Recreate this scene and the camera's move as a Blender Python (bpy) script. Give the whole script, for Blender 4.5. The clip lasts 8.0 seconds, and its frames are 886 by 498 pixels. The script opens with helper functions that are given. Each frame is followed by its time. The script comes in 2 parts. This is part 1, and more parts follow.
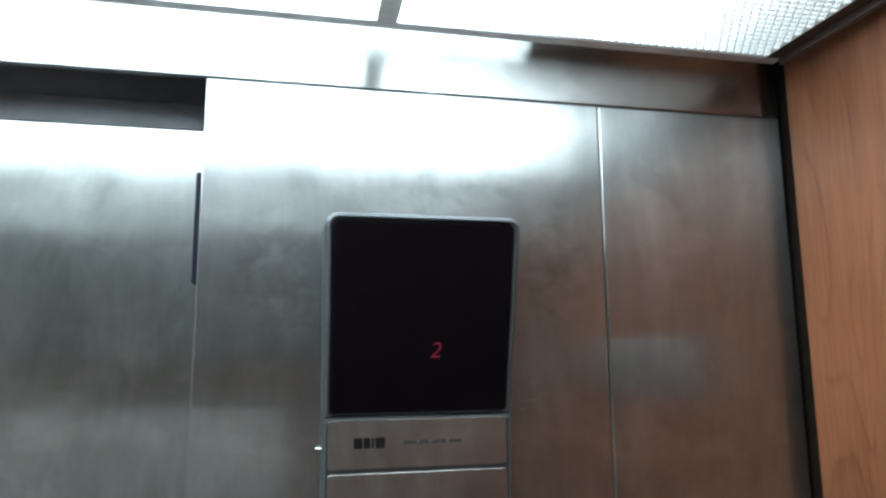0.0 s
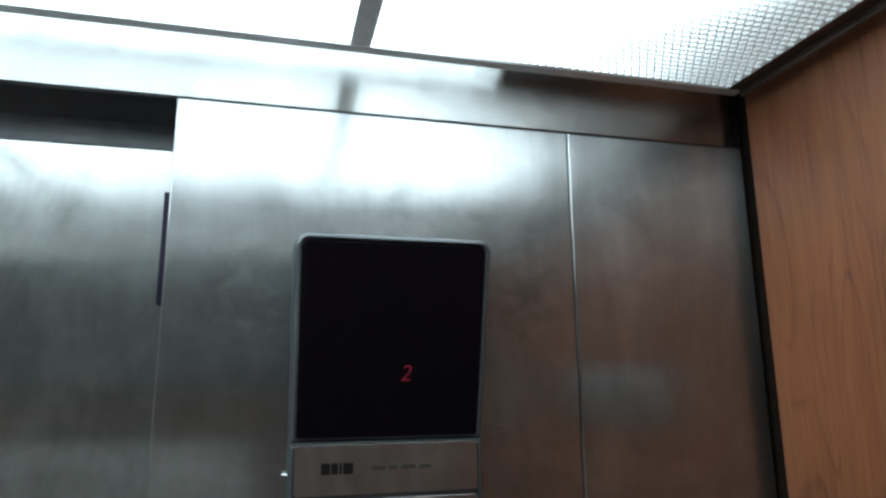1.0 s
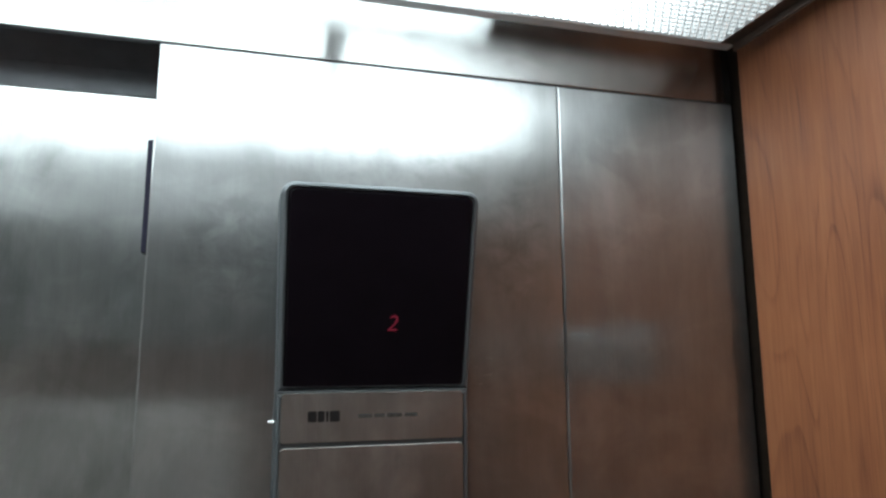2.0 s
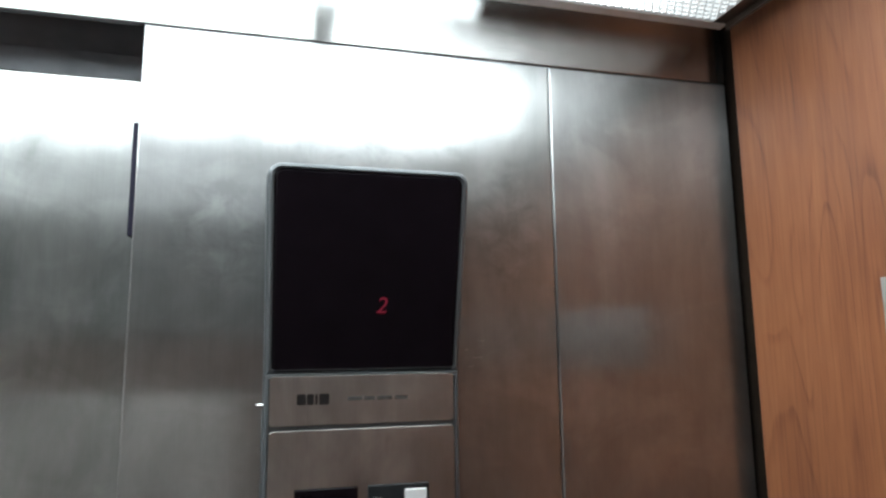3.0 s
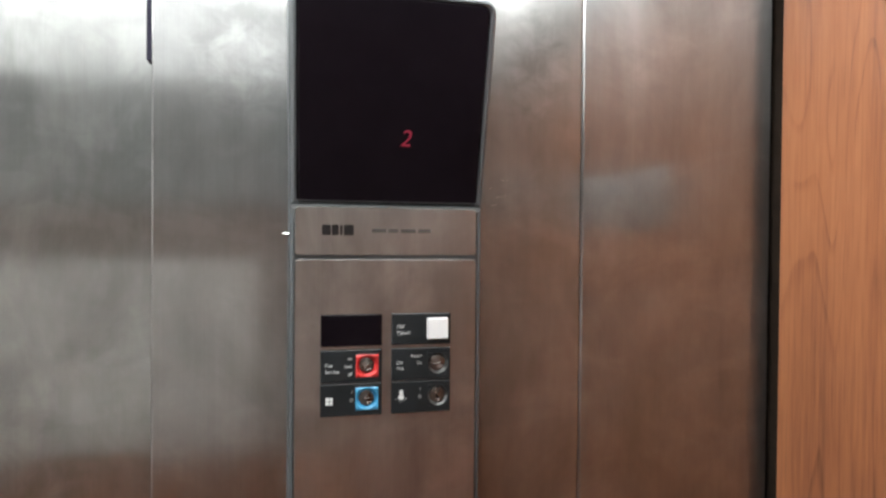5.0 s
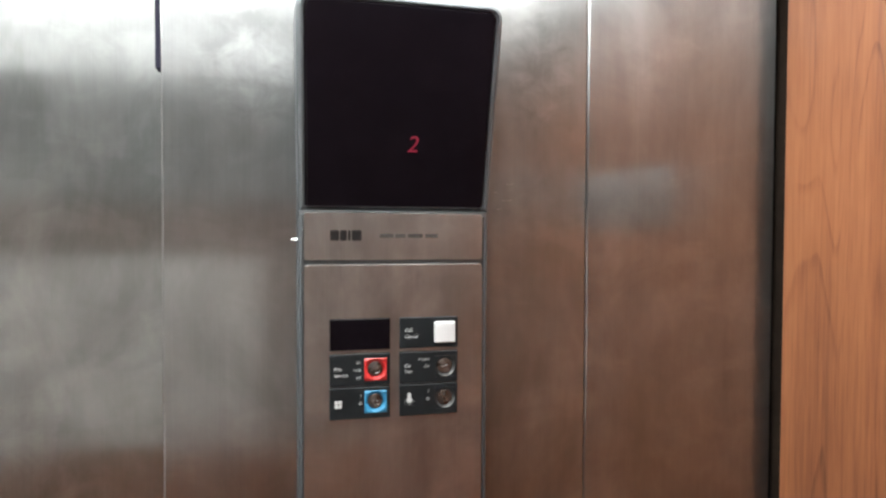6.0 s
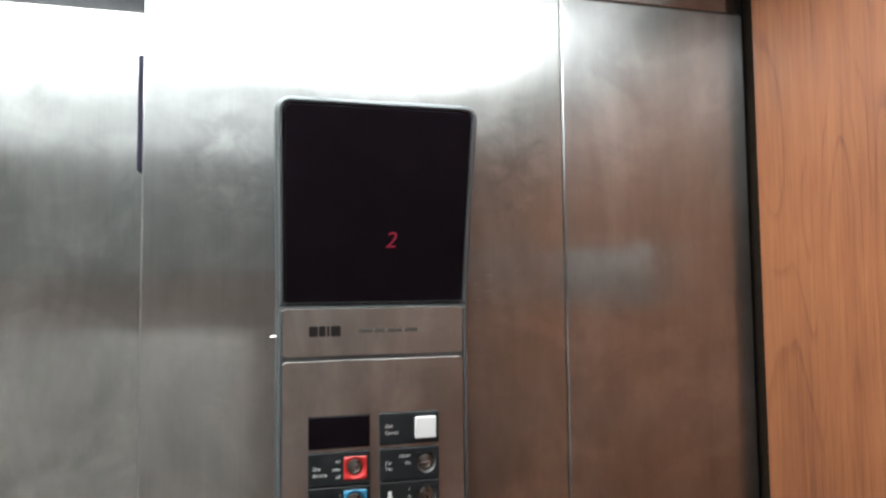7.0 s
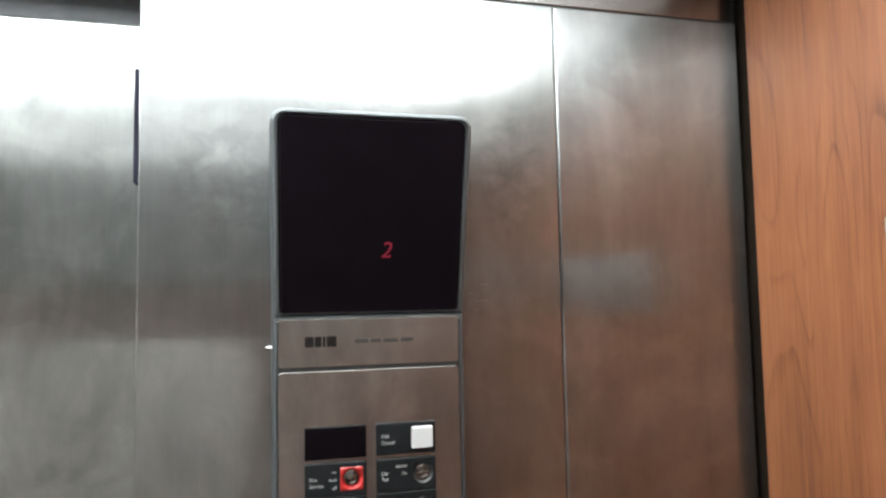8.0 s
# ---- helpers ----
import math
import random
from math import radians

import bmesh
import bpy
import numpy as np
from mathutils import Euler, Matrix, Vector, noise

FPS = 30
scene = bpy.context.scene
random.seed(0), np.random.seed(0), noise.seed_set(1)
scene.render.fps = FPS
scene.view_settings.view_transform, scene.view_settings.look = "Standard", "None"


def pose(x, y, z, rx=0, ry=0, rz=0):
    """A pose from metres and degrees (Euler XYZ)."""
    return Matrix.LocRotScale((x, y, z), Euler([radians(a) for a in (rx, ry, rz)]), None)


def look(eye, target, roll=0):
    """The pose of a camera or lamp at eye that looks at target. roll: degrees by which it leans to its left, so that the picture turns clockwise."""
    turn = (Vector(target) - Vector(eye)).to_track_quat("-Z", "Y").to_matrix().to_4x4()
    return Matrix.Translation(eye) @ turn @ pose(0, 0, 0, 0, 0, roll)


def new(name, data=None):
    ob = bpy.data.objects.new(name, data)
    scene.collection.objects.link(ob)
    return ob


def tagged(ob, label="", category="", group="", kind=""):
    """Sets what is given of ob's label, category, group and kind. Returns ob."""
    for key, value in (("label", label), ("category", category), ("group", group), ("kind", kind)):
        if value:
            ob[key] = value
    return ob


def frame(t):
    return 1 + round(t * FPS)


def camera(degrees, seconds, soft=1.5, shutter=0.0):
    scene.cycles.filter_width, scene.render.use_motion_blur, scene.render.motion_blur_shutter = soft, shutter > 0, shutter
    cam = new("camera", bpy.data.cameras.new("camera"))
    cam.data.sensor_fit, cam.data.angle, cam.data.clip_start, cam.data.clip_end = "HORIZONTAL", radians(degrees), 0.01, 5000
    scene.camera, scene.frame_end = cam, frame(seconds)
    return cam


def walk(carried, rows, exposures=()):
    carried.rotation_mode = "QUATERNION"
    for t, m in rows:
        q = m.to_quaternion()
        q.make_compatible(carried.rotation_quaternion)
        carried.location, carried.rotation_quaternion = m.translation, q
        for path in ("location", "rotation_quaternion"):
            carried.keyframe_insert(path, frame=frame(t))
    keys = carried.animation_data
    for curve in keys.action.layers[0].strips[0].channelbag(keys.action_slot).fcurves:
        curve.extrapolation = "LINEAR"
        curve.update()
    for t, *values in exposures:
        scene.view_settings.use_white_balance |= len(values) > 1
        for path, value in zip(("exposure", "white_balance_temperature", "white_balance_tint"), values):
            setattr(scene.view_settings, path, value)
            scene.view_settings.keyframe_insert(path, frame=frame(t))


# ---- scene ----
cam = camera(68.3, 8.0, soft=2.5, shutter=0.4)
PATH = [
    (0, (-0.136, -0.816, 1.791), (0.265, 1.119, 2.096), -0.4),
    (0.5, (-0.143, -0.816, 1.793), (0.335, 1.09, 2.164), 0.0),
    (1, (-0.136, -0.813, 1.777), (0.349, 1.084, 2.183), -0.5),
    (1.5, (-0.132, -0.81, 1.766), (0.373, 1.095, 2.106), -0.5),
    (2, (-0.129, -0.808, 1.756), (0.384, 1.1, 2.068), -0.2),
    (2.2, (-0.1257, -0.8029, 1.748), (0.3846, 1.1073, 2.051), -0.4),
    (3.3, (-0.1103, -0.8031, 1.741), (0.4004, 1.1087, 2.031), -0.7),
    (3.5, (-0.114, -0.804, 1.749), (0.42, 1.104, 2.017), -0.6),
    (4, (-0.117, -0.802, 1.74), (0.421, 1.108, 1.991), -0.6),
    (4.5, (-0.132, -0.796, 1.691), (0.367, 1.139, 1.778), 0.5),
    (5, (-0.124, -0.79, 1.671), (0.354, 1.152, 1.644), 0.5),
    (5.2, (-0.1412, -0.7893, 1.6854), (0.3799, 1.1424, 1.6212), 0.55),
    (6.3, (-0.1178, -0.7987, 1.6886), (0.3451, 1.1476, 1.6458), 0.15),
    (6.5, (-0.107, -0.8, 1.705), (0.357, 1.145, 1.68), 0.1),
    (7, (-0.115, -0.805, 1.733), (0.375, 1.13, 1.85), -0.6),
    (7.5, (-0.117, -0.806, 1.723), (0.389, 1.124, 1.872), -1.2),
    (8, (-0.107, -0.809, 1.735), (0.376, 1.127, 1.876), -1.0),
]
walk(cam, [(t, look(eye, target, roll)) for t, eye, target, roll in PATH],
     exposures=[(0.0, -1.22, 5800, 4), (0.5, -1.65, 5800, 4), (1.0, -1.95, 5800, 4), (1.5, -1.8, 5900, 6), (2.0, -1.5, 6100, 8), (3.5, -1.1, 6300, 12),
                (4.0, -1.0, 6400, 13), (5.0, -0.40, 6750, 16), (6.5, -0.30, 6650, 15), (7.0, -0.54, 6550, 13), (8.0, -0.55, 6550, 12)])

# ---- light: the car is closed, its only light is the row of ceiling diffusers ----
world = bpy.data.worlds.new("world")
scene.world = world
world.use_nodes = True
world.node_tree.nodes["Background"].inputs["Color"].default_value = (0.5, 0.5, 0.5, 1)
world.node_tree.nodes["Background"].inputs["Strength"].default_value = 0.02
GLOW = 11.0          # brightest stretch of the diffusers, under the tubes
GLOW_END, GLOW_FACET = 0.48, 2.1     # past the tubes' ends: flat acrylic, and prism sides facing the back, given extra glow

# ---- measures of the car ----
X_L, X_R = -1.42, 0.541      # side walls' faces
Y_B = -1.55                  # back wall's face
Z_DOOR, Z_CEIL = 2.13, 2.198
X_EDGE, X_SEAM = -0.2672, 0.2570
REVEAL = 0.028


# ---- materials ----
def material(name):
    m = bpy.data.materials.new(name)
    m.use_nodes = True
    nt = m.node_tree
    return m, nt, nt.nodes["Principled BSDF"]


def node(nt, kind, **values):
    n = nt.nodes.new(kind)
    for key, value in values.items():
        if key in n.inputs:
            n.inputs[key].default_value = value
        else:
            setattr(n, key, value)
    return n


def coords(nt, scale=(1, 1, 1), space="Object"):
    tc = nt.nodes.new("ShaderNodeTexCoord")
    mp = nt.nodes.new("ShaderNodeMapping")
    mp.inputs["Scale"].default_value = scale
    nt.links.new(tc.outputs[space], mp.inputs["Vector"])
    return mp.outputs["Vector"]


def noise_tex(nt, vec, scale, detail=4.0, rough=0.55, distort=0.0):
    n = node(nt, "ShaderNodeTexNoise", Scale=scale, Detail=detail, Roughness=rough, Distortion=distort)
    nt.links.new(vec, n.inputs["Vector"])
    return n.outputs["Fac"]


def span(nt, value, a, b, c, d, smooth=True):
    n = nt.nodes.new("ShaderNodeMapRange")
    n.interpolation_type = "SMOOTHSTEP" if smooth else "LINEAR"
    for i, v in ((1, a), (2, b), (3, c), (4, d)):
        n.inputs[i].default_value = v
    nt.links.new(value, n.inputs[0])
    return n.outputs[0]


def calc(nt, op, a, b):
    n = nt.nodes.new("ShaderNodeMath")
    n.operation = op
    for i, v in ((0, a), (1, b)):
        if isinstance(v, (int, float)):
            n.inputs[i].default_value = v
        else:
            nt.links.new(v, n.inputs[i])
    return n.outputs[0]


def tint(nt, fac, stops):
    n = nt.nodes.new("ShaderNodeValToRGB")
    while len(n.color_ramp.elements) < len(stops):
        n.color_ramp.elements.new(0.5)
    for e, (p, c) in zip(n.color_ramp.elements, stops):
        e.position, e.color = p, (*c, 1)
    nt.links.new(fac, n.inputs["Fac"])
    return n.outputs["Color"]


def bump(nt, bsdf, height, strength, distance):
    b = node(nt, "ShaderNodeBump", Strength=strength, Distance=distance)
    nt.links.new(height, b.inputs["Height"])
    nt.links.new(b.outputs["Normal"], bsdf.inputs["Normal"])


def steel(name, base, rough, aniso, smear, seed=0.0, sharp=0.10, share=(0.20, 0.50), turn=0.0, wiped=()):
    """Brushed stainless steel: a broad brushed gloss, and a clearer one where the polish is not dulled by wiped grease."""
    m, nt, p = material(name)
    q = nt.nodes.new("ShaderNodeBsdfPrincipled")
    hair = noise_tex(nt, coords(nt, (520, 520, 2.5)), 1.0, 2.0)
    cloud = noise_tex(nt, coords(nt, (1, 1, 0.8)), 5.5 + seed, 6.0, 0.62, 0.9)
    wipe = noise_tex(nt, coords(nt, (1.7, 1.7, 0.42)), 17.0 + seed, 5.0, 0.6, 0.15)
    mix = calc(nt, "ADD", calc(nt, "MULTIPLY", cloud, 0.65), calc(nt, "MULTIPLY", wipe, 0.35))
    r = span(nt, mix, 0.30, 0.70, rough - smear, rough + smear, False)
    nt.links.new(r, p.inputs["Roughness"])
    nt.links.new(span(nt, wipe, 0.30, 0.70, sharp * 0.8, sharp * 1.3, False), q.inputs["Roughness"])
    shade = calc(nt, "ADD", calc(nt, "MULTIPLY", hair, 0.10), calc(nt, "MULTIPLY", mix, 0.90))
    # pale hand-wiped patches, a hand or two across
    patch = noise_tex(nt, coords(nt, (1.0, 1.0, 1.5)), 7.3 + seed, 4.0, 0.55, 0.5)
    shade = calc(nt, "ADD", shade, calc(nt, "MULTIPLY", span(nt, patch, 0.48, 0.68, 0.0, 1.0), 0.13))
    if wiped:
        # smears left by wiping hands: streaky, each with a soft outline of its own
        sep = nt.nodes.new("ShaderNodeSeparateXYZ")
        nt.links.new(coords(nt), sep.inputs[0])
        spots = None
        for sx, sz, rx, rz in wiped:
            dx = calc(nt, "POWER", calc(nt, "MULTIPLY", calc(nt, "SUBTRACT", sep.outputs["X"], sx), 1 / rx), 2.0)
            dz = calc(nt, "POWER", calc(nt, "MULTIPLY", calc(nt, "SUBTRACT", sep.outputs["Z"], sz), 1 / rz), 2.0)
            spot = span(nt, calc(nt, "ADD", dx, dz), 0.1, 1.0, 1.0, 0.0)
            spots = spot if spots is None else calc(nt, "MAXIMUM", spots, spot)
        streaks = noise_tex(nt, coords(nt, (1.0, 1.0, 1.25)), 26.0, 5.0, 0.6, 0.5)
        swipe = calc(nt, "MULTIPLY", calc(nt, "SUBTRACT", streaks, 0.47), spots)
        shade = calc(nt, "ADD", shade, calc(nt, "MULTIPLY", swipe, 0.85))
    lo, hi = [c * 0.80 for c in base], [min(1, c * 1.21) for c in base]
    colour = tint(nt, shade, [(0.36, lo), (0.66, hi)])
    t = nt.nodes.new("ShaderNodeTangent")
    t.direction_type, t.axis = "RADIAL", "Z"
    for b, a in ((p, aniso), (q, 0.6)):
        b.inputs["Metallic"].default_value = 0.96    # the rest is a dull film of wiped dirt
        b.inputs["Anisotropic"].default_value = a
        b.inputs["Anisotropic Rotation"].default_value = turn
        nt.links.new(colour, b.inputs["Base Color"])
        nt.links.new(t.outputs["Tangent"], b.inputs["Tangent"])
    swirl = noise_tex(nt, coords(nt, (1.0, 1.0, 0.55)), 4.2 + seed, 4.0, 0.55, 0.7)
    both = nt.nodes.new("ShaderNodeMixShader")
    nt.links.new(span(nt, swirl, 0.36, 0.64, share[1], share[0]), both.inputs[0])
    nt.links.new(p.outputs[0], both.inputs[1])
    nt.links.new(q.outputs[0], both.inputs[2])
    nt.links.new(both.outputs[0], nt.nodes["Material Output"].inputs["Surface"])
    return m


def plain(name, colour, rough, metal=0.0, grain=0.0, scale=60.0, gloss=0.5, vary=0.06):
    m, nt, p = material(name)
    p.inputs["Specular IOR Level"].default_value = gloss
    p.inputs["Metallic"].default_value = metal
    f = noise_tex(nt, coords(nt), scale, 5.0)
    lo, hi = [c * (1 - grain) for c in colour], [min(1, c * (1 + grain)) for c in colour]
    nt.links.new(tint(nt, f, [(0.3, lo), (0.7, hi)]), p.inputs["Base Color"])
    nt.links.new(span(nt, noise_tex(nt, coords(nt), scale * 0.25, 4.0), 0.3, 0.7, max(0.02, rough - vary), rough + vary), p.inputs["Roughness"])
    bump(nt, p, f, 0.08 if grain else 0.0, 0.0003)
    return m


def wood(name):
    """Cherry laminate: cathedral figure in long ovals, fine pores along the grain."""
    m, nt, p = material(name)
    field = noise_tex(nt, coords(nt, (1, 6.5, 0.75)), 1.6, 1.5, 0.4, 0.2)
    rings = calc(nt, "FRACT", calc(nt, "MULTIPLY", field, 13.0), 0.0)
    line = calc(nt, "MULTIPLY", span(nt, rings, 0.74, 0.93, 0.0, 1.0), span(nt, rings, 0.94, 1.0, 1.0, 0.0))
    fade = span(nt, noise_tex(nt, coords(nt, (1, 7, 2.2)), 2.2, 3.0), 0.36, 0.60, 0.15, 1.0)
    line = calc(nt, "MULTIPLY", line, fade)
    pores = noise_tex(nt, coords(nt, (1, 260, 10)), 1.0, 3.0, 0.6)
    streak = noise_tex(nt, coords(nt, (1, 60, 1.3)), 1.0, 4.0, 0.6, 0.3)
    cloud = noise_tex(nt, coords(nt, (1, 2.5, 1.2)), 2.6, 3.0)
    v = calc(nt, "ADD", calc(nt, "MULTIPLY", streak, 0.34), calc(nt, "MULTIPLY", cloud, 0.66))
    v = calc(nt, "ADD", v, calc(nt, "MULTIPLY", calc(nt, "SUBTRACT", pores, 0.5), 0.55))
    v = calc(nt, "SUBTRACT", v, calc(nt, "MULTIPLY", line, 0.15))
    nt.links.new(tint(nt, v, [(0.10, (0.070, 0.018, 0.009)), (0.34, (0.215, 0.074, 0.034)), (0.5, (0.295, 0.104, 0.044)),
                              (0.68, (0.36, 0.135, 0.058))]), p.inputs["Base Color"])
    nt.links.new(span(nt, streak, 0.3, 0.7, 0.36, 0.46), p.inputs["Roughness"])
    bump(nt, p, pores, 0.06, 0.0004)
    return m


def diffuser(name, gain, end, fade, lean):
    """Acrylic diffuser; its painted glow follows tubes that end short of the right wall."""
    m, nt, p = material(name)
    sep = nt.nodes.new("ShaderNodeSeparateXYZ")
    geo = nt.nodes.new("ShaderNodeNewGeometry")
    nt.links.new(geo.outputs["Position"], sep.inputs[0])
    # glow stops sooner near the front, to dim the transom's right end
    skew = calc(nt, "MULTIPLY", calc(nt, "MAXIMUM", calc(nt, "ADD", sep.outputs["Y"], 0.26), 0.0), lean)
    along = calc(nt, "MULTIPLY", span(nt, calc(nt, "ADD", sep.outputs["X"], skew), *fade, 1.0, 0.0), span(nt, sep.outputs["X"], -1.40, -1.10, 0.1, 1.0))
    near = span(nt, calc(nt, "ABSOLUTE", calc(nt, "ADD", sep.outputs["Y"], 0.26), 0.0), 0.14, 0.50, 1.0, 0.04)
    far = span(nt, calc(nt, "ABSOLUTE", calc(nt, "ADD", sep.outputs["Y"], 1.15), 0.0), 0.10, 0.40, 0.12, 0.05)
    tubes = calc(nt, "MULTIPLY", along, calc(nt, "MAXIMUM", near, far))
    s = calc(nt, "ADD", calc(nt, "MULTIPLY", tubes, GLOW * gain), end)
    p.inputs["Base Color"].default_value = (0.8, 0.8, 0.8, 1)
    p.inputs["Roughness"].default_value = 0.25
    p.inputs["Emission Color"].default_value = (0.90, 1.0, 0.985, 1)
    nt.links.new(s, p.inputs["Emission Strength"])
    return m


def glowing(name, colour, strength, own=0.5, coat=0.0):
    m, nt, p = material(name)
    p.inputs["Base Color"].default_value = (*[c * own for c in colour], 1)
    p.inputs["Emission Color"].default_value = (*colour, 1)
    p.inputs["Emission Strength"].default_value = strength
    p.inputs["Coat Weight"].default_value = coat
    p.inputs["Coat Roughness"].default_value = 0.12
    return m


STEEL = steel("brushed_steel", (0.405, 0.408, 0.410), 0.31, 0.93, 0.003, share=(0.06, 0.32))
STEEL_WIPED = steel("wiped_brushed_steel", (0.405, 0.408, 0.410), 0.31, 0.93, 0.003,
                    wiped=((-0.165, 1.875, 0.085, 0.095), (0.015, 2.000, 0.155, 0.050), (0.185, 1.900, 0.070, 0.110)))
STEEL_SHINY = steel("bright_brushed_steel", (0.45, 0.445, 0.44), 0.26, 1.0, 0.01, 2.0, 0.14, (0.0, 0.12), 0.25)
STEEL_DOOR = steel("door_steel", (0.40, 0.405, 0.40), 0.315, 0.93, 0.003, 4.0)
STEEL_PLATE = steel("plate_steel", (0.52, 0.487, 0.47), 0.36, 0.5, 0.03, 1.0)
WOOD = wood("cherry_laminate")
BEZEL = plain("grey_painted_bezel", (0.058, 0.064, 0.069), 0.44, 0.0, 0.0, gloss=0.7, vary=0.01)
HOOD = plain("grey_hood_paint", (0.125, 0.134, 0.142), 0.33, 0.5, 0.0, vary=0.01)
GLASS_BLACK = plain("smoked_glass", (0.005, 0.0035, 0.005), 0.16, 0.0, 0.2, 30.0, gloss=0.09)
BLACK = plain("black_plastic", (0.012, 0.014, 0.016), 0.42, 0.0, 0.15, gloss=0.25)
DARK = plain("dark_paint", (0.075, 0.076, 0.082), 0.55, 0.0, 0.25, 25.0)
HEADER = plain("grey_header_paint", (0.22, 0.22, 0.24), 0.5, 0.0, 0.15, 25.0)
DARK_BROWN = plain("dark_reveal", (0.018, 0.012, 0.009), 0.7, 0.0, 0.2, gloss=0.1)
BLUE_BLACK = plain("bluish_black", (0.014, 0.012, 0.026), 0.6, 0.0, 0.1, gloss=0.15)
BAR = plain("ceiling_bar_paint", (0.84, 0.85, 0.86), 0.35, 0.25, 0.08)
BAR_DARK = plain("ceiling_bar_bronze", (0.16, 0.12, 0.10), 0.38, 0.7, 0.1)
WHITE = plain("white_plastic", (0.66, 0.66, 0.67), 0.35, 0.0, 0.03)
PRINT = plain("white_print", (0.58, 0.60, 0.60), 0.6, 0.0, 0.1)
LOGO = plain("dark_print", (0.012, 0.010, 0.010), 0.6, 0.0, 0.1, gloss=0.1)
WORN = plain("worn_print", (0.055, 0.05, 0.047), 0.6, 0.0, 0.3, 200.0, gloss=0.1)
# weak emission stands in for light caught in the coloured acrylic
RED = glowing("red_acrylic", (0.52, 0.022, 0.022), 0.05, 1.0, 1.0)
BLUE = glowing("blue_acrylic", (0.025, 0.24, 0.44), 0.05, 1.0, 1.0)
CLEAR = plain("smoke_acrylic", (0.09, 0.09, 0.09), 0.25, 0.3, 0.05)
CHROME = plain("worn_chrome", (0.22, 0.195, 0.18), 0.30, 1.0, 0.2, 300.0)
PIN = plain("polished_pin", (0.60, 0.60, 0.60), 0.18, 1.0, 0.02)
SCRATCH = plain("bared_steel", (0.55, 0.54, 0.53), 0.5, 0.5, 0.05)
TRAY = plain("white_tray_paint", (0.82, 0.83, 0.83), 0.5, 0.0, 0.02)
TUBE = glowing("fluorescent_tube", (0.90, 1.0, 0.985), 14.0)
LED = glowing("red_led", (1.0, 0.03, 0.12), 0.26, 0.05)
FLOOR = plain("grey_floor_vinyl", (0.10, 0.085, 0.075), 0.5, 0.0, 0.3, 40.0)
FRAME_PAINT = plain("satin_grey_frame", (0.37, 0.365, 0.36), 0.3, 0.0, 0.05)
FRAME_FACE = plain("dull_grey_face", (0.22, 0.215, 0.205), 0.33, 0.0, 0.05)
# made-up tones of unseen walls, set by what the front steel reflects
GREY_DARK = plain("dark_grey_reflected", (0.185, 0.19, 0.19), 0.5, 0.0, 0.05, 8.0)
BROWN = plain("dark_brown_reflected", (0.15, 0.092, 0.072), 0.45, 0.0, 0.12, 8.0)
GREY = plain("grey_reflected", (0.64, 0.605, 0.58), 0.5, 0.0, 0.04, 8.0)
DIFF = diffuser("diffuser_acrylic", 1.0, GLOW_END, (0.17, 0.46), 1.15)
DOTS = diffuser("diffuser_prisms", 1.0, GLOW_FACET, (0.20, 0.46), 0.0)


# ---- building helpers ----
def mesh_of(name, bm, mat, smooth=False):
    bmesh.ops.recalc_face_normals(bm, faces=bm.faces)
    me = bpy.data.meshes.new(name)
    bm.to_mesh(me)
    bm.free()
    me.materials.append(mat)
    for f in me.polygons:
        f.use_smooth = smooth
    return me


def part(name, bm, mat, parent, label="", smooth=False):
    ob = new(name, mesh_of(name, bm, mat, smooth))
    ob.parent = parent
    return tagged(ob, label)


def structure(name, bm, mat, label, category):
    return tagged(new(name, mesh_of(name, bm, mat)), label, category, kind="structure")


def box(x0, x1, y0, y1, z0, z1, bevel=0.0, seg=2):
    bm = bmesh.new()
    m = Matrix.Translation(((x0 + x1) / 2, (y0 + y1) / 2, (z0 + z1) / 2)) @ Matrix.Diagonal((x1 - x0, y1 - y0, z1 - z0, 1))
    bmesh.ops.create_cube(bm, size=1, matrix=m)
    if bevel:
        bmesh.ops.bevel(bm, geom=list(bm.edges), offset=bevel, segments=seg, affect="EDGES", profile=0.5)
    return bm


def join(*bms):
    out = bms[0]
    for b in bms[1:]:
        me = bpy.data.meshes.new("joined")
        b.to_mesh(me)
        b.free()
        out.from_mesh(me)
        bpy.data.meshes.remove(me)
    return out


def rounded(x0, x1, z0, z1, r_low, r_top, n=6):
    """A rounded rectangle's points in x and z."""
    pts = []
    for cx, cz, r, a in ((x1 - r_low, z0 + r_low, r_low, -90), (x1 - r_top, z1 - r_top, r_top, 0),
                         (x0 + r_top, z1 - r_top, r_top, 90), (x0 + r_low, z0 + r_low, r_low, 180)):
        for i in range(n + 1):
            b = radians(a + 90 * i / n)
            pts.append((cx + r * math.cos(b), cz + r * math.sin(b)))
    return pts


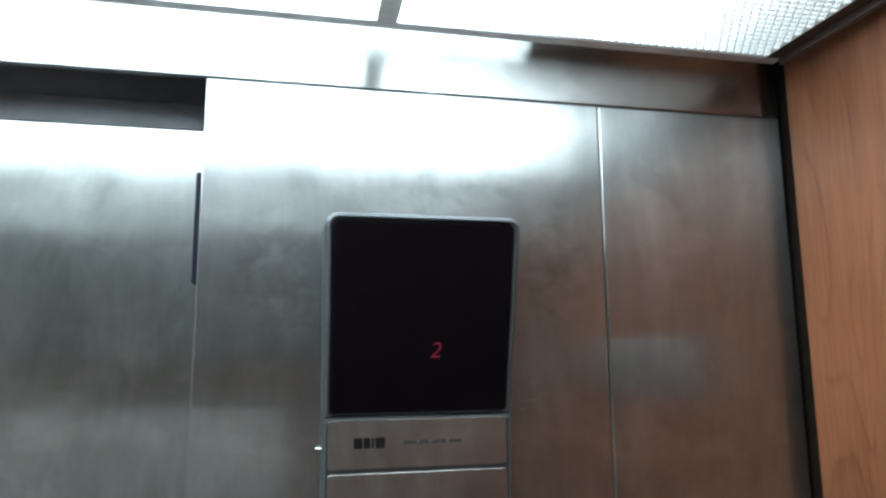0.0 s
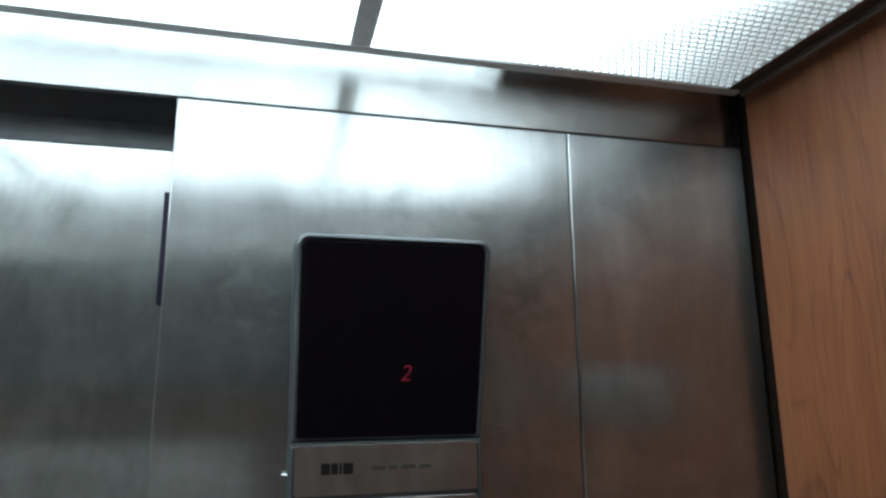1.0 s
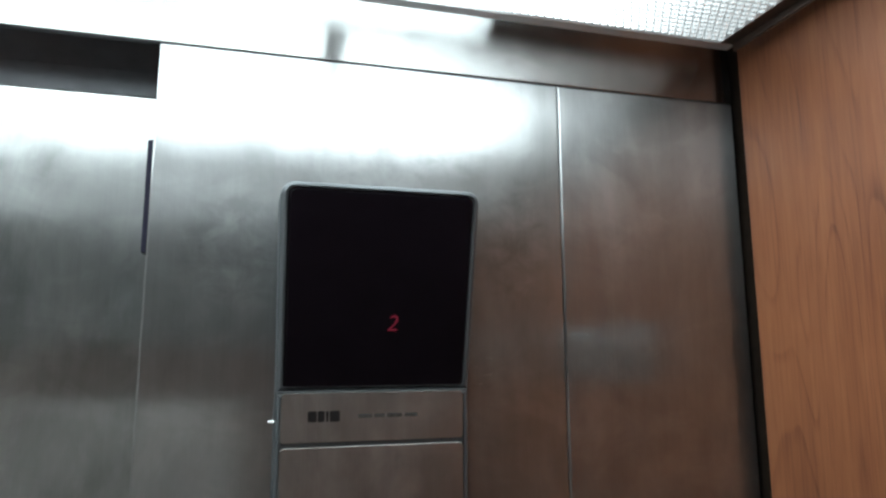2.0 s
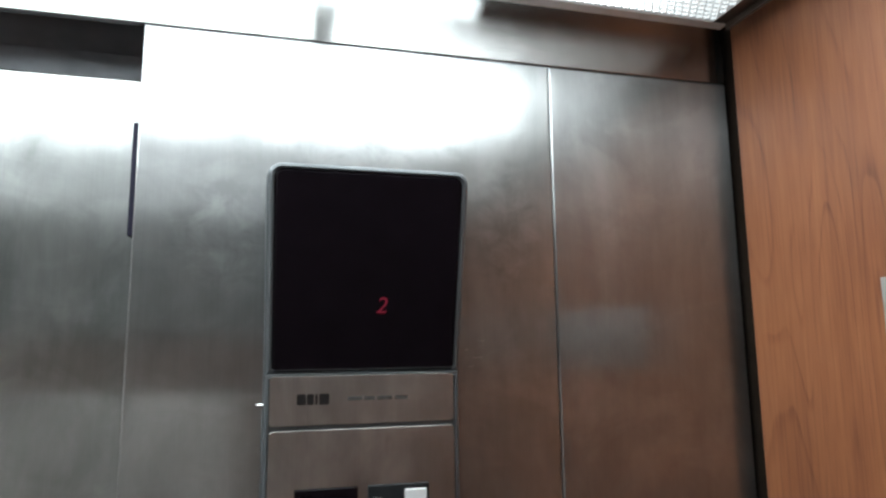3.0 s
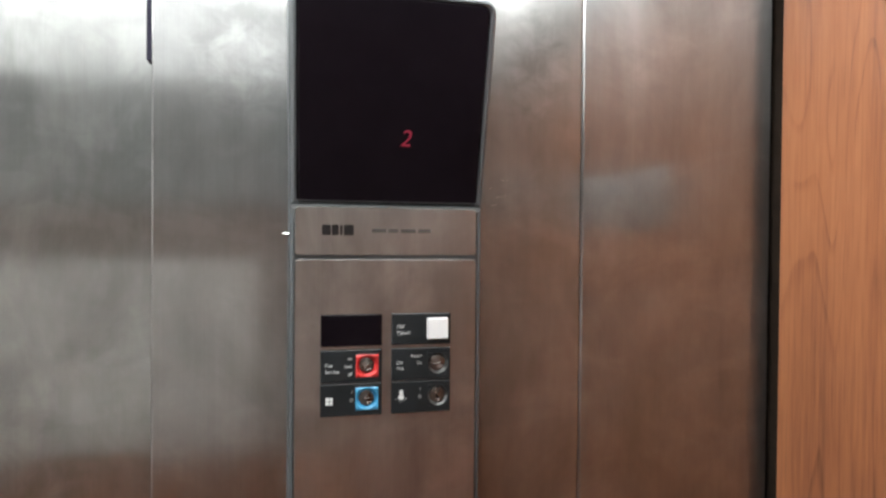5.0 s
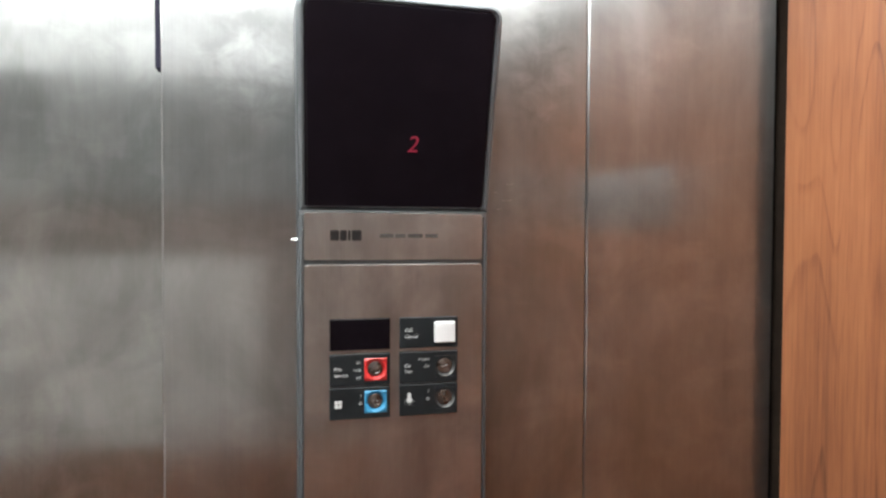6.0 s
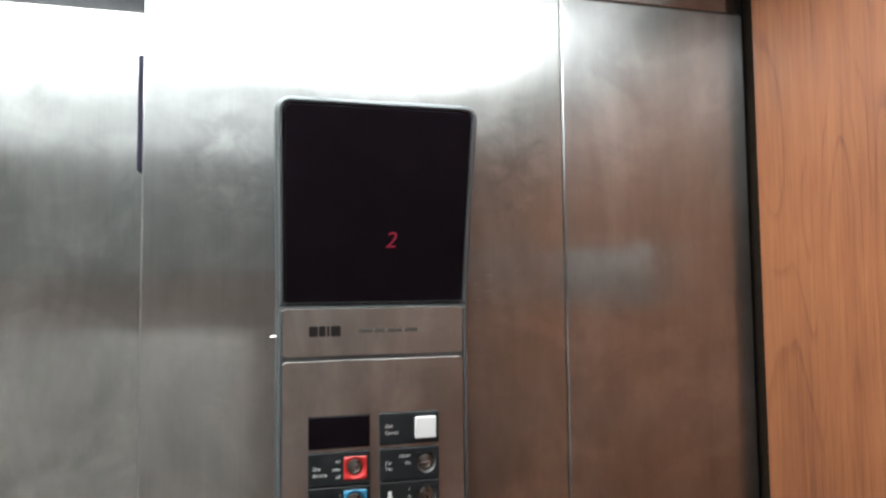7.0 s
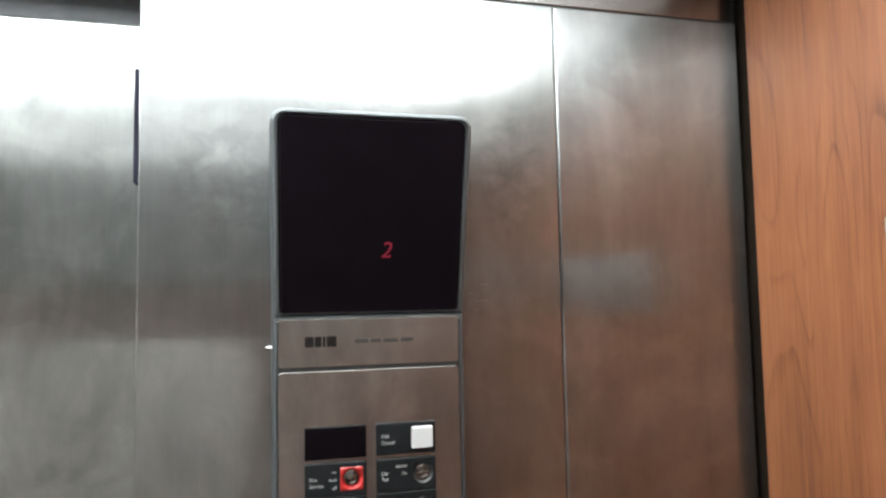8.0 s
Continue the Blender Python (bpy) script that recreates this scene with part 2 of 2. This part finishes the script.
def slab(x0, x1, z0, z1, r_low, r_top, rings, face, back=None, flare=0.0):
    """A rounded plate facing -y. rings: (inset, how far behind the face); face(z) is its y; back closes it at that y."""
    bm = bmesh.new()
    loops = []
    if back is not None:
        loops.append([bm.verts.new((x, back, z)) for x, z in rounded(x0 - flare, x1 + flare, z0, z1, r_low, r_top)])
    for inset, dy in rings:
        pts = rounded(x0 + inset, x1 - inset, z0 + inset, z1 - inset, max(r_low - inset, 0.0004), max(r_top - inset, 0.0004))
        loops.append([bm.verts.new((x, face(z) + dy, z)) for x, z in pts])
    for a, b in zip(loops, loops[1:]):
        for i in range(len(a)):
            j = (i + 1) % len(a)
            bm.faces.new((a[i], a[j], b[j], b[i]))
    bm.faces.new(loops[-1])
    if back is not None:
        bm.faces.new(loops[0][::-1])
    return bm


def drum(centre, r0, r1, depth0, depth1, cap=True, n=28):
    """A short cone about y: radius r0 at y depth0 to r1 at depth1."""
    bm = bmesh.new()
    cx, cz = centre
    rings = []
    for r, y in ((r0, depth0), (r1, depth1)):
        rings.append([bm.verts.new((cx + r * math.cos(2 * math.pi * i / n), y, cz + r * math.sin(2 * math.pi * i / n))) for i in range(n)])
    for i in range(n):
        j = (i + 1) % n
        bm.faces.new((rings[0][i], rings[0][j], rings[1][j], rings[1][i]))
    if cap:
        bm.faces.new(rings[1])
    return bm


def words(text, size, x, z, y, parent, mat, align="LEFT", shear=0.2, rise=1.0, bold=0.0):
    """Printed words facing -y, as a mesh; x and z give the baseline's start (or end)."""
    cu = bpy.data.curves.new("print", "FONT")
    cu.body, cu.size, cu.align_x, cu.shear, cu.extrude, cu.offset = text, size, align, shear, 0.0001, bold
    tmp = bpy.data.objects.new("print", cu)
    scene.collection.objects.link(tmp)
    bpy.context.view_layer.update()
    me = bpy.data.meshes.new_from_object(tmp.evaluated_get(bpy.context.evaluated_depsgraph_get()))
    bpy.data.objects.remove(tmp)
    me.transform(pose(x, y, z, 90) @ Matrix.Diagonal((1, rise, 1, 1)))
    me.materials.clear()
    me.materials.append(mat)
    ob = new("printed_word", me)
    ob.parent = parent
    return ob


def thing(name, label, category, group="", kind=""):
    return tagged(new(name), label, category, group, kind)


# ---- the car's shell ----
structure("floor", box(X_L - 0.1, 0.70, Y_B - 0.1, 0.16, -0.05, 0.0), FLOOR, "dark grey vinyl floor of the lift car", "floor")

wall_front = thing("wall_front", "brushed stainless steel front wall of the lift car", "wall", kind="structure")


def pressed_panel(name, x0, x1, z0, z1, mat, label, bend=0.0028, back=0.035):
    face = lambda z: 0.0
    rings = [(bend * (1 - math.cos(a)), bend * (1 - math.sin(a))) for a in (0.0, 0.4, 0.8, 1.2, math.pi / 2)]
    return part(name, slab(x0, x1, z0, z1, 0.0006, 0.0006, rings, face, back=back), mat, wall_front, label)


pressed_panel("return_panel", X_EDGE, X_SEAM - 0.0003, 0.005, Z_DOOR - 0.0006, STEEL_WIPED, "smeared brushed steel swing return panel", 0.0030)
pressed_panel("fixed_panel", X_SEAM + 0.0003, 0.548, 0.005, Z_DOOR - 0.0006, STEEL, "brushed steel fixed corner panel", 0.0032)
pressed_panel("transom_panel", X_L, 0.548, Z_DOOR + 0.0006, 2.44, STEEL_SHINY, "bright brushed steel transom over the door", 0.0012, 0.010)
pressed_panel("far_return_panel", X_L, -1.20, 0.005, Z_DOOR - 0.0006, STEEL, "brushed steel return panel beyond the door")
part("seam_backing", box(X_SEAM - 0.02, X_SEAM + 0.02, 0.036, 0.05, 0.0, Z_DOOR), DARK, wall_front)
part("outer_skin", box(-1.6, 0.72, 0.13, 0.16, 0.0, 2.6), DARK, wall_front)

# fine bright scratches in the return panel beside the operating panel
for x, z, length, tilt in ((0.146, 1.727, 0.014, 6), (0.132, 1.737, 0.006, -4), (0.150, 1.748, 0.010, 2), (0.136, 1.716, 0.008, 9)):
    bm = box(-length / 2, length / 2, -0.0003, 0.0, -0.0002, 0.0002)
    bmesh.ops.transform(bm, matrix=pose(x, 0, z, 0, -tilt), verts=bm.verts)
    part("scratch", bm, SCRATCH, wall_front, "fine bright scratch")

door = thing("door_1", "closed brushed steel sliding lift door, smeared", "door", kind="structure")
part("door_leaf", slab(-1.28, -0.20, 0.012, 2.079, 0.0006, 0.0006, [(0.0, 0.004), (0.0012, 0.0012), (0.004, 0.0)], lambda z: 0.05, back=0.085), STEEL_DOOR, door)
header = thing("door_header", "dark painted steel door track header above the door", "header", kind="structure")
part("header_plate", box(-1.40, -0.10, 0.105, 0.125, 2.0, 2.45), HEADER, header)
part("track_lip", box(-1.40, -0.10, 0.100, 0.105, 1.95, 2.131, 0.001), HEADER, header)
# a narrow bluish-black strip at the return panel's door edge
strip = thing("dark_edge_strip", "narrow dark bluish strip beside the lift door", "bumper")
part("strip_body", box(-0.2750, -0.262, 0.012, 0.034, 1.872, 2.010, 0.002), BLUE_BLACK, strip)
tagged(strip, kind="structure")

wall_right = thing("wall_right", "cherry wood laminate side wall with dark reveals", "wall", kind="structure")
part("backing", box(0.556, 0.70, Y_B - 0.1, 0.13, 0.0, 2.6), DARK_BROWN, wall_right)
for y0, y1 in ((-0.545, -REVEAL), (-1.048, -0.561), (Y_B, -1.064)):
    part("wood_panel", box(X_R, 0.556, y0, y1, 0.10, 2.40, 0.0012), WOOD, wall_right)
part("skirting", box(0.544, 0.556, Y_B, -REVEAL, 0.0, 0.095, 0.002), STEEL, wall_right)

# never in direct view: its panel tones are invented to colour reflections
wall_back = thing("wall_back", "unseen back wall, wood, grey and brown panels toned for reflections", "wall", kind="structure")
part("backing", box(X_L - 0.1, 0.556, Y_B - 0.1, Y_B - 0.02, 0.0, 2.6), DARK_BROWN, wall_back)
X_JOIN = -0.20      # an added brown panel beside the grey one darkens the steel's reflection
for x0, x1, z0, z1, mat in ((X_L, X_R - 0.001, 0.10, 0.92, WOOD), (X_L, X_JOIN - 0.004, 0.935, 1.60, GREY), (X_JOIN + 0.004, X_R - 0.001, 0.935, 1.60, BROWN),
                            (X_L, X_R - 0.001, 1.615, 1.775, BROWN), (X_L, X_R - 0.001, 1.79, 2.40, GREY_DARK)):
    part("wall_panel", box(x0, x1, Y_B - 0.02, Y_B, z0, z1, 0.0012), mat, wall_back)
wall_left = thing("wall_left", "grey laminate side wall", "wall", kind="structure")
part("backing", box(X_L - 0.1, X_L - 0.02, Y_B - 0.02, 0.13, 0.0, 2.6), DARK_BROWN, wall_left)
for y0, y1 in ((-0.545, -REVEAL), (-1.048, -0.561), (Y_B, -1.064)):
    part("wall_panel", box(X_L - 0.02, X_L, y0, y1, 0.10, 2.40, 0.0012), GREY, wall_left)

# ---- ceiling: a hung frame of bars with prismatic diffusers, a gap left open along the front wall ----
XS = ((-0.034, 0.493), (-0.620, -0.061), (-1.206, -0.647))
YS = ((-0.760, -0.052), (-1.500, -0.788))
bars = [box(-1.232, 0.518, -0.052, -0.034, Z_CEIL, Z_CEIL + 0.006, 0.001)]
bars.append(box(-1.232, 0.518, -0.788, -0.760, Z_CEIL, Z_CEIL + 0.006, 0.001))
bars.append(box(-1.232, 0.518, -1.530, -1.500, Z_CEIL, Z_CEIL + 0.006, 0.001))
for x0, x1 in ((-0.061, -0.034), (-0.647, -0.620), (-1.232, -1.206)):
    for y0, y1 in YS:
        bars.append(box(x0, x1, y0, y1, Z_CEIL + 0.0005, Z_CEIL + 0.006, 0.001))
structure("ceiling", join(*bars), BAR, "grey metal grid ceiling carrying light diffusers", "ceiling")
# the hanging lip is an addition that darkens the top of the wood
structure("ceiling_trim", join(*[box(0.493, 0.518, y0, y1, Z_CEIL + 0.0005, Z_CEIL + 0.006, 0.001) for y0, y1 in YS],
                               *[box(0.513, 0.5178, y0, y1, Z_CEIL - 0.010, Z_CEIL + 0.003, 0.001) for y0, y1 in YS]), BAR_DARK,
          "dark bronze edge bar of the hung ceiling, with an added shading lip", "trim")
structure("car_top", box(X_L - 0.1, 0.70, Y_B - 0.1, 0.16, 2.44, 2.50), DARK_BROWN, "dark steel top of the lift car", "ceiling")
# tubes in an open white tray above the diffusers; they stop short of the wood wall
tray = thing("light_tray", "white tray with fluorescent tubes above the hung ceiling", "light fixture")
part("reflector", join(box(-1.20, 0.17, -0.36, -0.030, 2.330, 2.338), box(-1.20, 0.17, -0.37, -0.36, 2.225, 2.338), box(0.17, 0.176, -0.37, -0.030, 2.225, 2.338)), TRAY, tray)
for y in (-0.10, -0.26):
    tube = drum((0, 0), 0.013, 0.013, -1.18, 0.15, True, 16)
    bmesh.ops.transform(tube, matrix=pose(0, y, 2.285, 0, 0, -90), verts=tube.verts)
    part("tube", tube, TUBE, tray, "lit fluorescent tube", smooth=True)


def prisms(x0, x1, y0, y1, z, pitch, r):
    """Rows of small six-sided lens bumps, every other row shifted by half a pitch."""
    verts, faces = [], []
    row, y = 0, y1 - pitch * 0.85
    while y > y0 + pitch * 0.6:
        x = x1 - pitch * (0.60 + 0.5 * (row % 2))
        while x > x0 + pitch * 0.5:
            k = len(verts)
            for i in range(6):
                a = math.pi * i / 3
                verts.append((x + r * math.cos(a), y + r * math.sin(a), z))
            for i in range(6):
                a = math.pi * i / 3
                verts.append((x + 0.5 * r * math.cos(a), y + 0.5 * r * math.sin(a), z - 0.0030))
            faces.extend([(k + i, k + (i + 1) % 6, k + 6 + (i + 1) % 6, k + 6 + i) for i in range(6)])
            faces.append(tuple(k + 6 + i for i in range(6)))
            x -= pitch
        y -= pitch * 0.866
        row += 1
    me = bpy.data.meshes.new("lens_pattern")
    me.from_pydata(verts, [], faces)
    me.materials.append(DIFF)
    me.materials.append(DOTS)
    for i, f in enumerate(me.polygons):
        # bump sides facing the back wall get the stronger emission
        f.material_index = 1 if i % 7 in (3, 4, 5) else 0
    return me


for x0, x1 in XS:
    for y0, y1 in YS:
        lamp = thing("ceiling_light", "lit white prismatic diffuser panel set in the ceiling grid", "ceiling light", "ceiling diffusers")
        part("diffuser", box(x0, x1, y0, y1, Z_CEIL + 0.001, Z_CEIL + 0.005), DIFF, lamp)
        me = prisms(x0, x1, y0, y1, Z_CEIL + 0.0008, 0.0116, 0.0051)
        dots = new("lens_pattern", me)
        dots.parent = lamp
        tagged(dots, "white prismatic bumps", kind="stuff")

# ---- steel frame on the wood wall ----
holder = thing("certificate_frame", "small satin grey certificate frame on the wood wall", "frame")
part("back_plate", box(0.534, 0.540, -0.600, -0.236, 1.700, 1.811, 0.0012), FRAME_PAINT, holder)
part("window_plate", box(0.529, 0.534, -0.584, -0.248, 1.712, 1.767, 0.0012), FRAME_FACE, holder)

# ---- car operating panel ----
cop = thing("operating_panel", "grey framed lift operating panel with tilted dark display", "control panel")
HW = 0.1165
flat = lambda z: -0.0125
Z_FOLD = 1.7104
Z_TOP = 1.9522
hood_face = lambda z: -0.0125 - 0.0500 * (z - Z_FOLD) / (Z_TOP - Z_FOLD)
housing = part("housing", slab(-HW, HW, 0.95, Z_FOLD, 0.012, 0.0006,
                               [(0.0, 0.004), (0.0012, 0.0012), (0.004, 0.0), (0.0055, 0.0), (0.0058, 0.004)], flat, back=0.0, flare=0.0015), BEZEL, cop)


def widened(bm):
    """The hood grows a little wider towards its top."""
    for v in bm.verts:
        v.co.x *= 1 + 0.026 * (v.co.z - Z_FOLD) / (Z_TOP - Z_FOLD)
    return bm


hood = part("display_hood", widened(slab(-0.1166, 0.1176, Z_FOLD, Z_TOP, 0.0006, 0.017,
                                         [(0.0, 0.009), (0.0008, 0.0050), (0.0024, 0.0020), (0.0050, 0.0), (0.0066, 0.0), (0.0068, 0.003)],
                                         hood_face, back=0.0, flare=0.0012)), HOOD, cop)
glass = part("display_glass", widened(slab(-0.1085, 0.1093, 1.7118, 1.9449, 0.003, 0.011,
                                           [(0.0, 0.003), (0.0016, 0.0028), (0.0018, 0.0012), (0.0030, 0.0002), (0.0040, 0.0)], hood_face)), GLASS_BLACK, hood, "smoked black display glass")
TILT = math.degrees(math.atan2(0.0500, Z_TOP - Z_FOLD))
digit = words("2", 0.0275, 0.0, 0.0, 0.0, glass, LED, shear=0.22)
digit.name = "lit_digit"
digit.data.transform(pose(0.0095, hood_face(1.7815) - 0.0004, 1.7815, TILT))
tagged(digit, "glowing red digit 2")

rim = [(0.0, 0.0045), (0.0001, 0.0003), (0.0004, 0.0)]
part("hood_sill", box(-0.1160, 0.1160, -0.0128, -0.005, 1.7090, 1.7116, 0.0003), BEZEL, cop)
upper = part("name_plate", slab(-0.1095, 0.1095, 1.6525, 1.7090, 0.004, 0.004, rim, lambda z: -0.0130), STEEL_PLATE, cop, "brushed steel name plate")
lower = part("switch_plate", slab(-0.1095, 0.1095, 0.962, 1.6470, 0.006, 0.005, rim, lambda z: -0.0130), STEEL_PLATE, cop, "brushed steel switch plate")
# maker's mark as plain blocks, with a worn line of print beside it
for x0, x1 in ((-0.0790, -0.0685), (-0.0675, -0.0595), (-0.0580, -0.0550), (-0.0535, -0.0418)):
    part("mark_block", slab(x0, x1, 1.6758, 1.6882, 0.0015, 0.0015, [(0.0, 0.0002), (0.0002, 0.0)], lambda z: -0.0133), LOGO, upper)
for x0, x1 in ((-0.0200, -0.0030), (-0.0010, 0.0120), (0.0145, 0.0330), (0.0360, 0.0520)):
    part("worn_print", slab(x0, x1, 1.6795, 1.6840, 0.0008, 0.0008, [(0.0, 0.0002), (0.0002, 0.0)], lambda z: -0.0132), WORN, upper)
pin = part("pin", drum((0, 0), 0.0019, 0.0014, 0.0, -0.0080, n=14), PIN, cop, "small polished side pin", smooth=False)
pin.data.transform(pose(-HW + 0.001, -0.0065, 1.6765, 0, 0, -90))

F_MOD = -0.0175


def module_plate(x0, x1, z0, z1, hole=None):
    """A black bar with softened edges, pierced by a square hole where a lock sits in it."""
    if hole is None:
        return slab(x0, x1, z0, z1, 0.0008, 0.0008, [(0.0, 0.0045), (0.0002, 0.0005), (0.0008, 0.0)], lambda z: F_MOD)
    a0, a1, c0, c1 = hole
    bm = slab(x0, x1, z0, z1, 0.0008, 0.0008, [(0.0, 0.0045), (0.0002, 0.0005), (0.0008, 0.0)], lambda z: F_MOD)
    top = max(bm.faces, key=lambda f: len(f.verts))
    outer = list(top.verts)
    bmesh.ops.delete(bm, geom=[top], context="FACES_ONLY")
    q = [bm.verts.new((x, F_MOD, z)) for x, z in ((a1, c0), (a1, c1), (a0, c1), (a0, c0))]
    d = [bm.verts.new((v.co.x, F_MOD + 0.004, v.co.z)) for v in q]
    ring = sorted(outer, key=lambda v: math.atan2(v.co.z - (z0 + z1) / 2, v.co.x - (x0 + x1) / 2))
    corner = {}
    for v in ring:
        corner.setdefault((v.co.x > (x0 + x1) / 2, v.co.z > (z0 + z1) / 2), []).append(v)
    order = [corner[(True, False)], corner[(True, True)], corner[(False, True)], corner[(False, False)]]
    for i in range(4):
        g = order[i]
        for a, b in zip(g, g[1:]):
            bm.faces.new((a, b, q[i]))
        bm.faces.new((g[-1], order[(i + 1) % 4][0], q[(i + 1) % 4], q[i]))
        bm.faces.new((q[i], q[(i + 1) % 4], d[(i + 1) % 4], d[i]))
    return bm


def lock(module, x0, x1, z0, z1, mat, slot_angle, label, funnel_mat=None):
    """A square collar dished towards its middle, and the domed key cylinder at the dish's bottom."""
    cx, cz, n, half = (x0 + x1) / 2, (z0 + z1) / 2, 48, (x1 - x0) / 2
    # (0 round to 1 square, radius, depth): a flat rim, then a round dish that sinks to the cylinder
    dish = ((0.0, 0.0123, -0.0003), (0.0, 0.0118, 0.0002), (0.0, 0.0112, 0.0014), (0.0, 0.0103, 0.0028), (0.0, 0.0092, 0.0037))
    rows = ((1.0, half, 0.002), (1.0, half, -0.0003)) + dish
    cut = len(rows) if funnel_mat is None else 3

    def skin(some):
        bm, rings = bmesh.new(), []
        for square, r, y in some:
            ring = []
            for i in range(n):
                c, q = math.cos(2 * math.pi * i / n), math.sin(2 * math.pi * i / n)
                k = r * ((1 - square) + square / max(abs(c), abs(q)))
                ring.append(bm.verts.new((cx + k * c, F_MOD + y, cz + k * q)))
            rings.append(ring)
        for a, b in zip(rings, rings[1:]):
            for i in range(n):
                bm.faces.new((a[i], a[(i + 1) % n], b[(i + 1) % n], b[i]))
        return bm

    part("collar", skin(rows[:cut]), mat, module, label, smooth=cut > 3)
    if cut < len(rows):
        part("funnel", skin(rows[cut - 1:]), funnel_mat, module, "smoky clear lock funnel", smooth=True)
    cyl = drum((cx, cz), 0.0091, 0.0089, F_MOD + 0.0040, F_MOD + 0.0025, False)
    for r0, r1, y0, y1, cap in ((0.0089, 0.0083, 0.0025, 0.0021, False), (0.0083, 0.0056, 0.0021, 0.0019, False), (0.0056, 0.0052, 0.0019, 0.0023, False), (0.0052, 0.0030, 0.0023, 0.0016, True)):
        cyl = join(cyl, drum((cx, cz), r0, r1, F_MOD + y0, F_MOD + y1, cap))
    part("key_cylinder", cyl, CHROME, module, "worn dark chrome key cylinder")
    # a raised polished bar in the slot's place imitates its glint
    slot = box(-0.0046, 0.0046, F_MOD + 0.0013, F_MOD + 0.0035, -0.0006, 0.0006, 0.0002)
    bmesh.ops.transform(slot, matrix=pose(cx, 0, cz) @ pose(0, 0, 0, 0, slot_angle), verts=slot.verts)
    part("key_slot", slot, PIN, module, "key slot with a polished bar for its glint")


def module(name, x0, x1, z0, z1, label, hole=None):
    return part(name, module_plate(x0, x1, z0, z1, hole), BLACK, cop, label)


XA0, XA1, XB0, XB1 = -0.0800, -0.0075, 0.0042, 0.0768
YP = F_MOD - 0.0002
window = part("display_window", slab(XA0, XA1, 1.5446, 1.5822, 0.0008, 0.0008, [(0.0, 0.0045), (0.0003, 0.0004), (0.001, 0.0)], lambda z: F_MOD), GLASS_BLACK, cop, "black glass display window")

call = module("call_cancel_module", XB0, XB1, 1.5446, 1.5822, "black push button module")
part("push_button", slab(0.0468, 0.0735, 1.5504, 1.5768, 0.0025, 0.0025, [(0.0, 0.003), (0.0004, 0.0010), (0.0016, 0.0)], lambda z: F_MOD - 0.0030), WHITE, call, "white square push button")
words("Call", 0.0059, 0.0098, 1.5651, YP, call, PRINT)
words("Cancel", 0.0059, 0.0098, 1.5573, YP, call, PRINT)

sq_a, sq_b = (-0.0388, -0.0118), (0.0478, 0.0738)
fire = module("fire_service_module", XA0, XA1, 1.5016, 1.5402, "black key switch module", (*sq_a, 1.5079, 1.5343))
lock(fire, *sq_a, 1.5079, 1.5343, RED, -40, "translucent red lock collar")
words("Fire", 0.0057, -0.0752, 1.5208, YP, fire, PRINT)
words("Service", 0.0057, -0.0752, 1.5133, YP, fire, PRINT)
for text, z in (("on", 1.5285), ("hold", 1.5192), ("off", 1.5101)):
    words(text, 0.0049, -0.0435, z, YP, fire, PRINT, "RIGHT")

insp = module("inspection_module", XB0, XB1, 1.5016, 1.5402, "black key switch module", (*sq_b, 1.5079, 1.5343))
lock(insp, *sq_b, 1.5079, 1.5343, BLACK, -10, "black lock collar", CLEAR)
words("Car", 0.0054, 0.0096, 1.5216, YP, insp, PRINT)
words("Top", 0.0054, 0.0096, 1.5150, YP, insp, PRINT)
words("Inspect", 0.0047, 0.0408, 1.5296, YP, insp, PRINT, "RIGHT")
words("On", 0.0050, 0.0408, 1.5206, YP, insp, PRINT, "RIGHT")

fan = module("fan_module", XA0, XA1, 1.4620, 1.5003, "black key switch module", (*sq_a, 1.4689, 1.4952))
lock(fan, *sq_a, 1.4689, 1.4952, BLUE, 0, "translucent blue lock collar")
blades = []
for k in range(4):
    a = radians(45 + 90 * k)
    blades.append(slab(-0.0698 + 0.0032 * math.cos(a) - 0.0021, -0.0698 + 0.0032 * math.cos(a) + 0.0021,
                       1.4804 + 0.0034 * math.sin(a) - 0.0023, 1.4804 + 0.0034 * math.sin(a) + 0.0023, 0.0020, 0.0020,
                       [(0.0, 0.0002), (0.0002, 0.0)], lambda z: YP))
part("fan_symbol", join(*blades), PRINT, fan, "white fan symbol")
words("I", 0.0052, -0.0428, 1.4882, YP, fan, PRINT, "RIGHT")
words("O", 0.0052, -0.0418, 1.4791, YP, fan, PRINT, "RIGHT")

light = module("light_module", XB0, XB1, 1.4620, 1.5003, "black key switch module", (*sq_b, 1.4689, 1.4952))
lock(light, *sq_b, 1.4689, 1.4952, BLACK, 40, "black lock collar", CLEAR)
bulb = [drum((0.0160, 1.4816), 0.0036, 0.0036, YP + 0.0002, YP),
        slab(0.0138, 0.0182, 1.4850, 1.4899, 0.0006, 0.0010, [(0.0, 0.0002), (0.0002, 0.0)], lambda z: YP)]
for a in (200, 235, 270, 305, 340):
    ray = box(-0.0003, 0.0003, YP, YP + 0.0002, 0.0050, 0.0068)
    bmesh.ops.transform(ray, matrix=pose(0.0160, 0, 1.4816) @ pose(0, 0, 0, 0, 90 - a), verts=ray.verts)
    bulb.append(ray)
part("lamp_symbol", join(*bulb), PRINT, light, "white lamp symbol")
words("I", 0.0052, 0.0398, 1.4894, YP, light, PRINT, "RIGHT")
words("O", 0.0052, 0.0408, 1.4801, YP, light, PRINT, "RIGHT")
